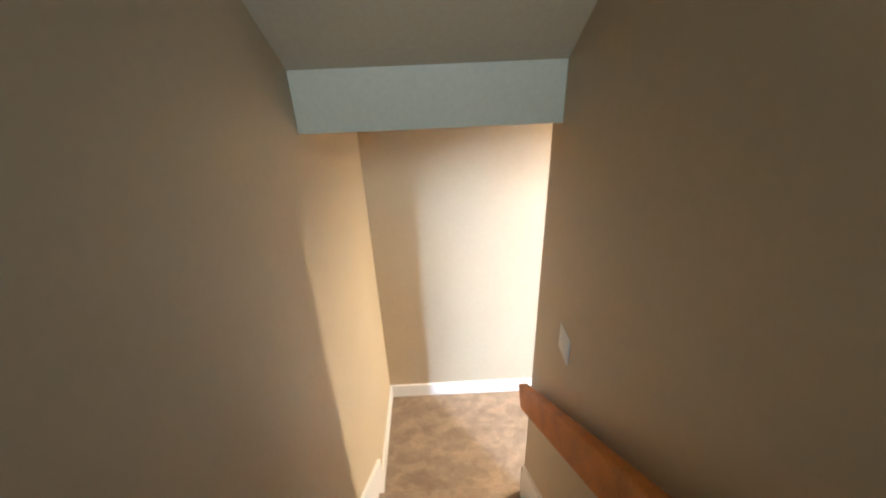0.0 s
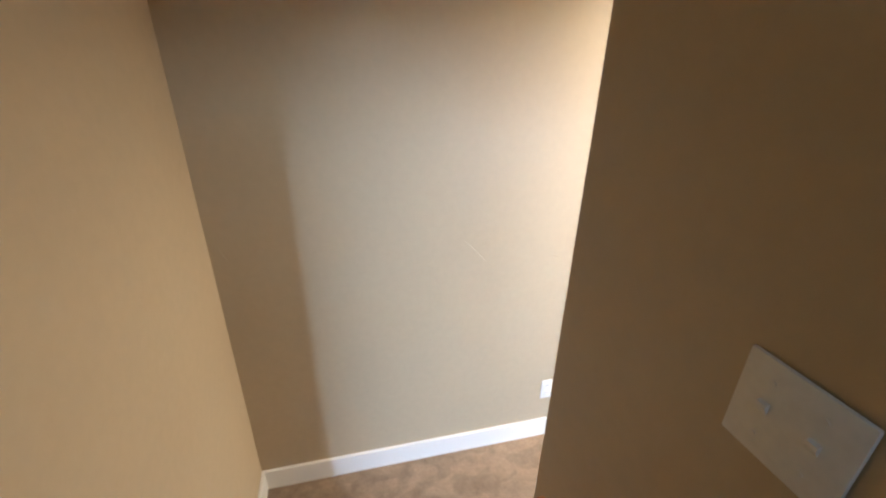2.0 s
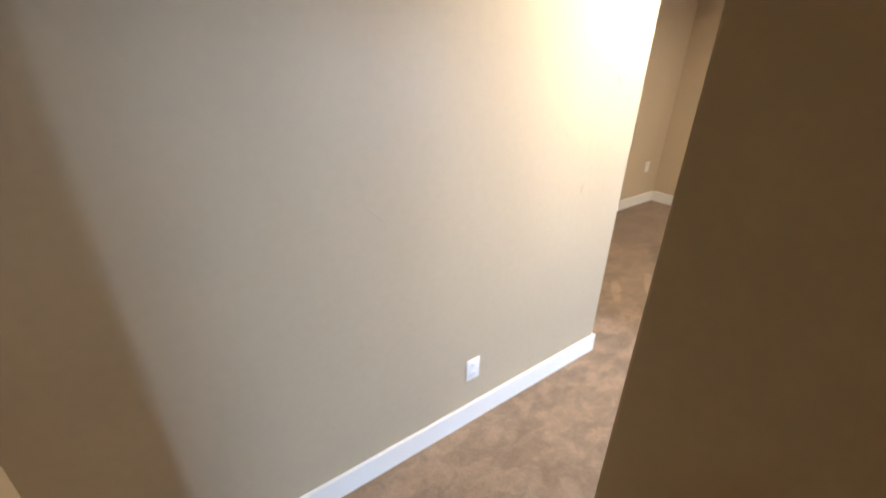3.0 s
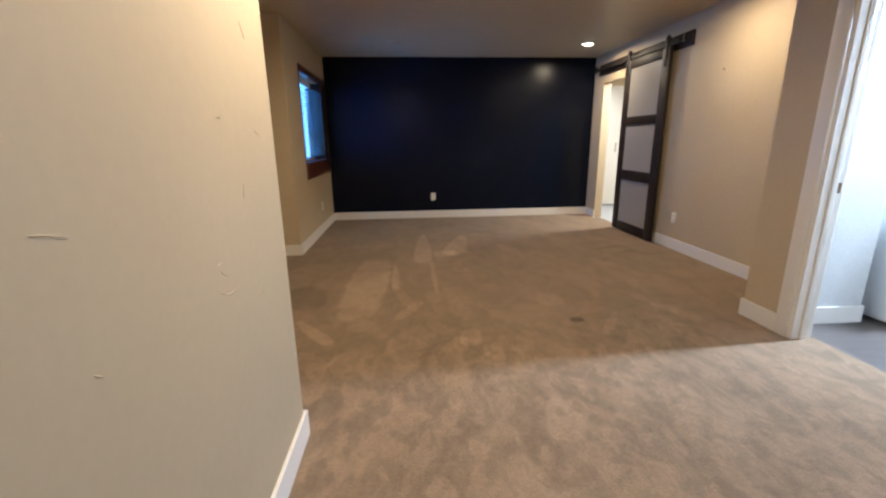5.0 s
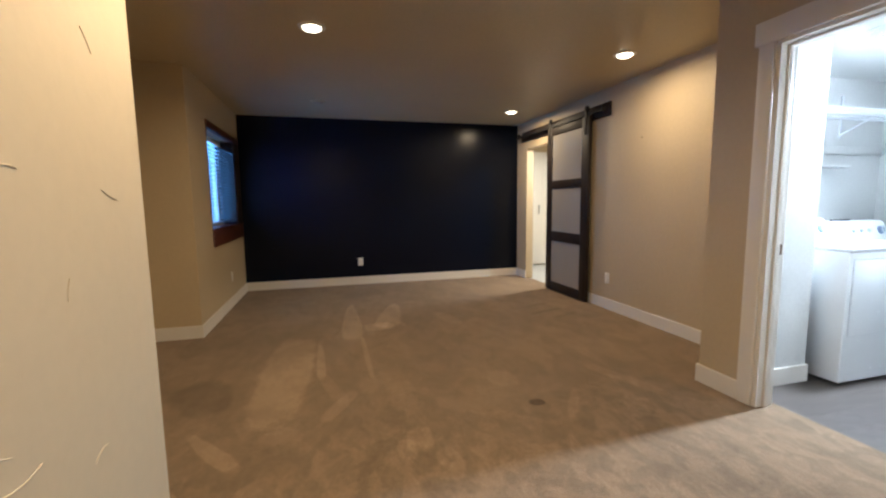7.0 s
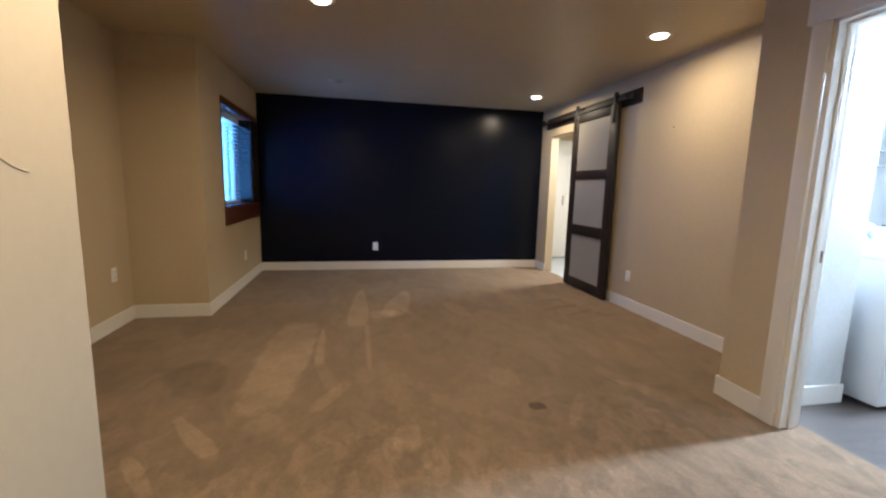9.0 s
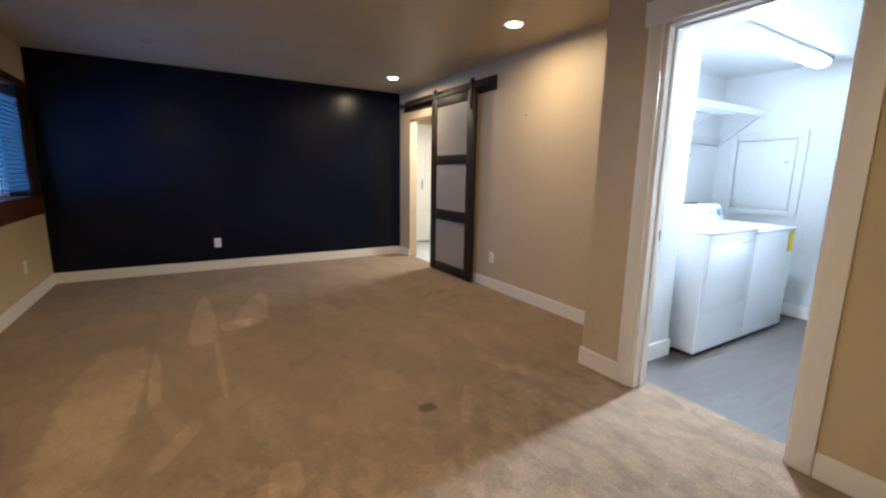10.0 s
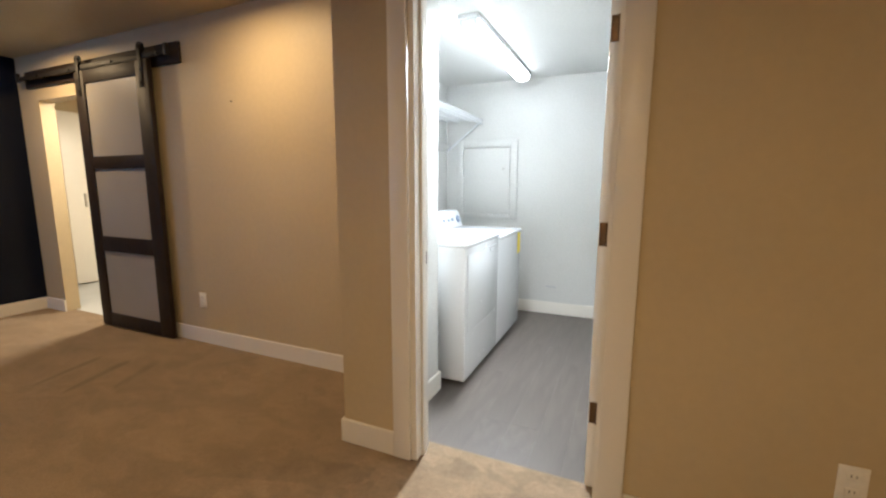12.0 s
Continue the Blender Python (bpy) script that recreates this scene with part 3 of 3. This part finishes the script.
for side, y in ((-1, DYa),):
    bm = bmesh.new()
    add_cyl(bm, Matrix.Translation((DX1 - 0.07, y + side * 0.004, 0.95)) @ Matrix.Rotation(radians(90), 4, 'X'), 0.03, 0.008, 20)
    add_cyl(bm, Matrix.Translation((DX1 - 0.07, y + side * 0.02, 0.95)) @ Matrix.Rotation(radians(90), 4, 'X'), 0.011, 0.03, 16)
    bmesh.ops.create_uvsphere(bm, u_segments=20, v_segments=12, radius=0.027, matrix=Matrix.Translation((DX1 - 0.07, y + side * 0.045, 0.95)))
    part("door_knob", bm, M_BRONZE, door, "bronze knob")

# ---- sliding door on its rail ----
barn = thing("sliding_barn_door", "dark wooden sliding door with three frosted panels", "sliding door")
BX0, BX1, BY0, BY1, BZ0, BZ1 = 3.338, 3.376, 5.510, 6.470, 0.012, 2.180
PY0, PY1 = 5.655, 6.345
for y0, y1 in ((BY0, PY0), (PY1, BY1)):
    part("stile", boxes(((BX0, y0, BZ0), (BX1, y1, BZ1)), bevel=0.003), M_DARKWOOD, barn)
for z0, z1 in ((BZ0, 0.128), (0.686, 0.816), (1.385, 1.489), (2.080, BZ1)):
    part("cross_rail", boxes(((BX0 + 0.001, PY0, z0), (BX1 - 0.001, PY1, z1)), bevel=0.003), M_DARKWOOD, barn)
for z0, z1 in ((0.128, 0.686), (0.816, 1.385), (1.489, 2.080)):
    part("panel", boxes(((BX0 + 0.012, PY0 - 0.004, z0 - 0.004), (BX1 - 0.012, PY1 + 0.004, z1 + 0.004))), M_FROST, barn, "frosted pale panel")
for y in (5.585, 6.405):
    bm = bmesh.new()
    add_box(bm, (BX0 - 0.007, y - 0.022, 1.985), (BX0 - 0.001, y + 0.022, 2.285), 0.002)
    strap = part("hanger_strap", bm, M_BLACKSTEEL, barn, "black steel hanger strap")
    bm = bmesh.new()
    add_cyl(bm, Matrix.Translation((BX0 + 0.010, y, 2.268)) @ Matrix.Rotation(radians(90), 4, 'Y'), 0.040, 0.016, 28)
    part("wheel", bm, M_BLACKSTEEL, strap)
    for bz in (2.02, 2.11, 2.268):
        bm = bmesh.new()
        add_cyl(bm, Matrix.Translation((BX0 - 0.010, y, bz)) @ Matrix.Rotation(radians(90), 4, 'Y'), 0.010, 0.007, 6)
        part("bolt", bm, M_BLACKSTEEL, strap)
track = thing("door_track", "black steel track on a dark wooden mounting board", "door track")
part("mounting_board", boxes(((EAST_X - 0.022, 5.240, 2.140), (EAST_X, 7.405, 2.288)), bevel=0.003), M_DARKWOOD, track)
part("track_bar", boxes(((BX0 + 0.006, 5.26, 2.190), (BX0 + 0.014, 7.40, 2.230)), bevel=0.0015), M_BLACKSTEEL, track)
for y in (5.40, 5.95, 6.55, 7.05, 7.34):
    bm = bmesh.new()
    add_cyl(bm, Matrix.Translation(((BX0 + 0.014 + EAST_X - 0.022) / 2, y, 2.210)) @ Matrix.Rotation(radians(90), 4, 'Y'), 0.011, EAST_X - 0.022 - BX0 - 0.014, 16)
    add_cyl(bm, Matrix.Translation((BX0 + 0.003, y, 2.210)) @ Matrix.Rotation(radians(90), 4, 'Y'), 0.010, 0.006, 6)
    part("standoff", bm, M_BLACKSTEEL, track)
for y in (5.29, 7.385):
    part("end_stop", boxes(((BX0 - 0.004, y - 0.016, 2.182), (BX0 + 0.022, y + 0.016, 2.262)), bevel=0.002), M_BLACKSTEEL, track)

# ---- window with blind ----
win = tagged(new("window_1"), "deep basement window with dark brown wood trim", "window", "", "structure")
WX = -0.75
part("head_trim", boxes(((WX - 0.05, 6.02, 2.020), (WX + 0.016, 7.555, 2.090)), bevel=0.003), M_REDWOOD, win)
part("window_sill", boxes(((WX - 0.262, 6.02, 0.945), (WX + 0.022, 7.555, 0.975)), bevel=0.003), M_REDWOOD, win)
part("apron", boxes(((WX, 6.02, 0.782), (WX + 0.018, 7.555, 0.945)), bevel=0.003), M_REDWOOD, win)
part("jamb_lining", boxes(((WX - 0.262, WY0, 0.975), (WX + 0.004, WY0 + 0.016, 2.020))), M_REDWOOD, win)
part("jamb_lining", boxes(((WX - 0.262, WY1 - 0.016, 0.975), (WX + 0.004, WY1, 2.020))), M_JAMB, win)
part("side_trim", boxes(((WX, WY1, 0.975), (WX + 0.016, 7.555, 2.020)), bevel=0.003), M_DARKWOOD, win)
frame_bars = [((WX - 0.25, WY0 + 0.016, 0.975), (WX - 0.20, WY0 + 0.06, 2.02)), ((WX - 0.25, WY1 - 0.06, 0.975), (WX - 0.20, WY1 - 0.016, 2.02)),
              ((WX - 0.25, WY0 + 0.06, 0.975), (WX - 0.20, WY1 - 0.06, 1.02)), ((WX - 0.25, WY0 + 0.06, 1.975), (WX - 0.20, WY1 - 0.06, 2.02))]
for lo, hi in frame_bars:
    part("window_frame", boxes((lo, hi), bevel=0.003), M_TRIM, win, "white window frame")
for y0, y1 in ((WY0 + 0.06, WY1 - 0.06),):
    pane = part("pane", boxes(((WX - 0.228, y0, 1.02), (WX - 0.222, y1, 1.975))), M_GLASS, win, "clear glass")
    pane.visible_shadow = False
blind = thing("window_blind", "white horizontal slat blind, slats open, in the window", "blind")
part("head_rail", boxes(((WX - 0.200, WY0 + 0.022, 1.955), (WX - 0.137, WY1 - 0.022, 2.018)), bevel=0.004), M_BLIND, blind)
slat_bm = prism([(-0.024, -0.0035), (-0.010, 0.0), (0.010, 0.0), (0.024, -0.0035), (0.024, -0.0065), (0.010, -0.003), (-0.010, -0.003), (-0.024, -0.0065)], "y", WY0 + 0.026, WY1 - 0.026)
slat_me = mesh_of(slat_bm, "slat", M_BLIND)
for i in range(21):
    s = new("slat", slat_me)
    s.parent = blind
    s.matrix_world = pose(WX - 0.168, 0, 1.015 + i * 0.0445, 0, 0, 0)
part("bottom_rail", boxes(((WX - 0.192, WY0 + 0.026, 0.978), (WX - 0.144, WY1 - 0.026, 0.995)), bevel=0.003), M_BLIND, blind)
for y in (6.20, 6.64, 7.08):
    for dx in (-0.194, -0.142):
        part("ladder_cord", boxes(((WX + dx - 0.0008, y - 0.0008, 0.99), (WX + dx + 0.0008, y + 0.0008, 1.96))), M_BLIND, blind)
structure("backdrop", boxes(((-3.6, 3.0, -0.5), (-3.5, 30.0, 7.0))), M_DUSK, "blue dusk light outside the window", "backdrop")

# ---- laundry: dryer, washer ----
def appliance(name, label, x0, x1, top, lid):
    """A top-panel laundry machine: cabinet, top, console with knobs, front or lid, feet."""
    ob = thing(name, label, name.replace("_", " "))
    y0, y1 = 3.06, 3.76
    part("cabinet", boxes(((x0, y0, 0.018), (x1, y1, top - 0.03)), bevel=0.008, seg=3), M_ENAMEL, ob)
    part("top_panel", boxes(((x0 - 0.003, y0 - 0.012, top - 0.032), (x1 + 0.003, y1, top)), bevel=0.010, seg=3), M_ENAMEL, ob)
    bm = prism([(y1 - 0.15, top - 0.002), (y1 - 0.105, top + 0.135), (y1 - 0.085, top + 0.152), (y1 - 0.01, top + 0.152), (y1, top + 0.140), (y1, top - 0.002)], "x", x0 + 0.012, x1 - 0.012, 0.008)
    console = part("console", bm, M_ENAMEL, ob)
    centre = lambda x, up: Matrix.Translation((x, y1 - 0.15 + 0.045 * up - 0.006, top + 0.137 * up)) @ Matrix.Rotation(radians(90) - math.atan2(0.045, 0.137), 4, 'X')
    for x, r in ((x1 - 0.09, 0.036), (x0 + 0.27, 0.016), (x0 + 0.36, 0.016), (x0 + 0.45, 0.016)):
        bm = bmesh.new()
        add_cyl(bm, centre(x, 0.55), r, 0.022, 28, r * 0.86)
        knob = part("knob", bm, M_GREYPLASTIC if r > 0.02 else M_DIAL, console, "grey control knob")
        bm = bmesh.new()
        add_box(bm, (-0.002, -r * 0.8, 0.011), (0.002, r * 0.8, 0.014))
        bmesh.ops.transform(bm, matrix=centre(x, 0.55), verts=bm.verts)
        part("pointer", bm, M_ENAMEL, knob)
    # two small dark bars along the console's back edge
    for x in (x0 + 0.22, x0 + 0.34):
        part("dark_bar", boxes(((x - 0.045, y1 - 0.030, top + 0.150), (x + 0.045, y1 - 0.012, top + 0.163))), M_BLACK, console, "dark bar on the console's back edge")
    if lid:
        part("lid", boxes(((x0 + 0.09, y0 + 0.03, top), (x1 - 0.09, y1 - 0.19, top + 0.010)), bevel=0.004), M_ENAMEL, ob)
    else:
        dx0, dx1, dz0, dz1 = x0 + 0.042, x1 - 0.062, top - 0.575, top - 0.080
        dr = part("door", boxes(((dx0, y0 - 0.006, dz0), (dx1, y0 - 0.001, dz1)), bevel=0.003), M_ENAMEL, ob)
        part("door_gap", boxes(((dx0 - 0.005, y0 - 0.004, dz1), (dx1 + 0.005, y0 - 0.001, dz1 + 0.005)), ((dx0 - 0.005, y0 - 0.004, dz0), (dx0, y0 - 0.001, dz1)),
                               ((dx0 - 0.005, y0 - 0.004, dz0 - 0.005), (dx1 + 0.005, y0 - 0.001, dz0))), M_SEAM, dr)
        part("grip", boxes(((dx1 - 0.16, y0 - 0.009, dz1 - 0.03), (dx1 - 0.02, y0 - 0.005, dz1 - 0.012)), bevel=0.001), M_ENAMEL, dr)
    # black block stands in for the shade in the gap below the cabinet
    part("gap_shade", boxes(((x0 + 0.02, y0 + 0.03, 0.006), (x1 - 0.02, y1 - 0.02, 0.03))), M_BLACK, ob, "black filler for the shaded gap under the cabinet")
    for fx in (x0 + 0.05, x1 - 0.05):
        for fy in (y0 + 0.04, y1 - 0.05):
            bm = bmesh.new()
            add_cyl(bm, Matrix.Translation((fx, fy, 0.018)), 0.02, 0.040, 14)
            part("foot", bm, M_BLACK, ob)
    return ob


appliance("clothes_dryer", "white front-door clothes dryer with console knobs", 3.575, 4.280, 0.905, False)
washer = appliance("washing_machine", "white top-loading washer beside the dryer", 4.286, 4.965, 0.875, True)
part("energy_label", boxes(((4.872, 3.0565, 0.66), (4.958, 3.0595, 0.84))), M_YELLOW, washer, "yellow paper label")

# ---- laundry: wire shelf ----
shelf = thing("wire_shelf", "white wire shelf with brackets above the machines", "shelf")
SX0, SX1, SY0, SY1, SZ = 3.56, 5.345, 3.56, 3.945, 1.90
bm = bmesh.new()
for y, z in ((SY0, SZ), (SY0, SZ - 0.045), (SY0 + 0.13, SZ - 0.006), (SY0 + 0.26, SZ - 0.006), (SY1 - 0.006, SZ)):
    add_cyl(bm, Matrix.Translation(((SX0 + SX1) / 2, y, z)) @ Matrix.Rotation(radians(90), 4, 'Y'), 0.0045, SX1 - SX0, 8)
part("rail_wire", bm, M_ENAMEL, shelf)
bm = bmesh.new()
for i in range(70):
    x = SX0 + 0.02 + i * (SX1 - SX0 - 0.04) / 69
    add_box(bm, (x - 0.0016, SY0, SZ), (x + 0.0016, SY1, SZ + 0.0032))
    add_box(bm, (x - 0.0016, SY0 - 0.003, SZ - 0.045), (x + 0.0016, SY0 + 0.001, SZ + 0.003))
tagged(part("wire_mesh", bm, M_ENAMEL, shelf), "", "", "", "stuff")
for x in (3.95, 4.80):
    part("bracket", prism([(SY0 + 0.14, SZ - 0.010), (SY1, SZ - 0.13), (SY1, SZ - 0.142), (SY0 + 0.13, SZ - 0.018)], "x", x - 0.003, x + 0.003), M_ENAMEL, shelf)
    part("standard", boxes(((x - 0.012, SY1 - 0.008, SZ - 0.16), (x + 0.012, SY1 + 0.005, SZ + 0.20)), bevel=0.002), M_ENAMEL, shelf)
part("end_bracket", prism([(SY0 + 0.02, SZ - 0.012), (SY1, SZ - 0.29), (SY1, SZ - 0.31), (SY0 + 0.01, SZ - 0.022)], "x", 5.325, 5.340), M_ENAMEL, shelf)
cleat = thing("wall_cleat", "white wooden cleat along the laundry wall", "cleat")
part("board", boxes(((3.56, 3.928, 1.60), (5.345, 3.95, 1.668)), bevel=0.002), M_WHITE, cleat)
ledge = thing("wall_ledge", "narrow white ledge below the wire shelf", "ledge")
part("board", boxes(((3.56, 3.86, 1.482), (4.84, 3.95, 1.50)), bevel=0.002), M_WHITE, ledge)

# ---- laundry: access panel, vent, tube light ----
panel = thing("access_panel", "white framed access panel door on the laundry wall", "access panel")
PX = 5.35
part("panel_door", boxes(((PX - 0.018, 3.272, 0.985), (PX, 3.748, 1.62)), bevel=0.002), M_WHITE, panel)
for lo, hi in (((PX - 0.022, 3.196, 0.922), (PX, 3.260, 1.70)), ((PX - 0.022, 3.760, 0.922), (PX, 3.824, 1.70)), ((PX - 0.022, 3.260, 0.922), (PX, 3.760, 0.973)), ((PX - 0.022, 3.260, 1.632), (PX, 3.760, 1.70))):
    part("panel_frame", boxes((lo, hi), bevel=0.002), M_WHITE, panel)
bm = bmesh.new()
add_cyl(bm, Matrix.Translation((PX - 0.028, 3.330, 1.420)) @ Matrix.Rotation(radians(90), 4, 'Y'), 0.011, 0.022, 16)
part("pull", bm, M_STEEL, panel, "small steel pull")
vent = thing("wall_vent", "small white slotted cover low on the laundry wall", "vent cover")
part("cover", boxes(((PX - 0.005, 2.775, 0.260), (PX, 2.885, 0.280)), bevel=0.002), M_WHITE, vent)
part("slot", boxes(((PX - 0.0065, 2.785, 0.268), (PX - 0.0045, 2.875, 0.272))), M_GREYPLASTIC, vent)

tube = thing("tube_light", "lit white fluorescent ceiling fixture in the laundry", "ceiling light", "", pose(-0.05, -0.015, 0))
part("housing", boxes(((3.745, 3.055, LC - 0.03), (5.175, 3.185, LC)), bevel=0.008), M_ENAMEL, tube)
bm = prism([(3.066, LC - 0.028), (3.174, LC - 0.028), (3.174, LC - 0.055), (3.162, LC - 0.072), (3.14, LC - 0.080), (3.10, LC - 0.080), (3.078, LC - 0.072), (3.066, LC - 0.055)], "x", 3.79, 5.13)
part("diffuser", bm, M_TUBE, tube, "glowing diffuser")
for x0, x1 in ((3.74, 3.79), (5.13, 5.18)):
    cap = part("end_cap", boxes(((x0 + 0.012, 3.064, LC - 0.070), (x1 - 0.004, 3.176, LC - 0.026)), bevel=0.018, seg=4), M_CAP, tube)
bm = bmesh.new()
add_cyl(bm, Matrix.Translation((3.765, 3.12, LC - 0.076)), 0.013, 0.006, 20)
part("cap_button", bm, M_ENAMEL, tube)

# ---- bathroom glimpsed through the doorway ----
bdoor = thing("cupboard_door", "tall white panelled door with a steel pull", "door")
part("leaf", boxes(((4.11, 8.505, 0.012), (4.89, 8.545, 2.14)), bevel=0.003), M_TRIM, bdoor)
for z0, z1 in ((0.20, 0.92), (1.06, 1.86)):
    part("panel_moulding", boxes(((4.36, 8.499, z0), (4.80, 8.506, z0 + 0.03)), ((4.36, 8.499, z1 - 0.03), (4.80, 8.506, z1)), ((4.36, 8.499, z0 + 0.03), (4.39, 8.506, z1 - 0.03)), ((4.77, 8.499, z0 + 0.03), (4.80, 8.506, z1 - 0.03))), M_TRIM, bdoor)
part("pull", boxes(((4.288, 8.475, 0.98), (4.306, 8.506, 1.15)), bevel=0.004), M_STEEL, bdoor, "steel pull")
blight = thing("bath_ceiling_light", "lit square bathroom ceiling light", "ceiling light")
part("base", boxes(((4.02, 6.57, 2.31), (4.38, 6.93, 2.32))), M_TRIM, blight)
part("lens", boxes(((4.05, 6.60, 2.304), (4.35, 6.90, 2.311))), M_BATHLENS, blight)

# ---- laundry planks ----
floor_planks = bpy.data.objects["floor_laundry"]
PW, PL = 0.152, 1.22
plank_me = mesh_of(boxes(((0, 0, -0.012), (PL - 0.0003, PW - 0.0003, -0.004)), bevel=0.0004, seg=1), "plank", M_PLANK)
rnd = random.Random(4)
y = 2.07
while y < 3.95:
    x = 2.957 - rnd.choice((0.0, 0.3, 0.62, 0.9))
    while x < 5.33:
        a, b = max(x, 2.957), min(x + PL, 5.345)
        if b - a > 0.05:
            p = new("plank", plank_me)
            p.parent = floor_planks
            p.matrix_world = Matrix.Translation((a, y, 0)) @ Matrix.Diagonal(((b - a) / PL, 1, 1, 1))
        x += PL
    y += PW
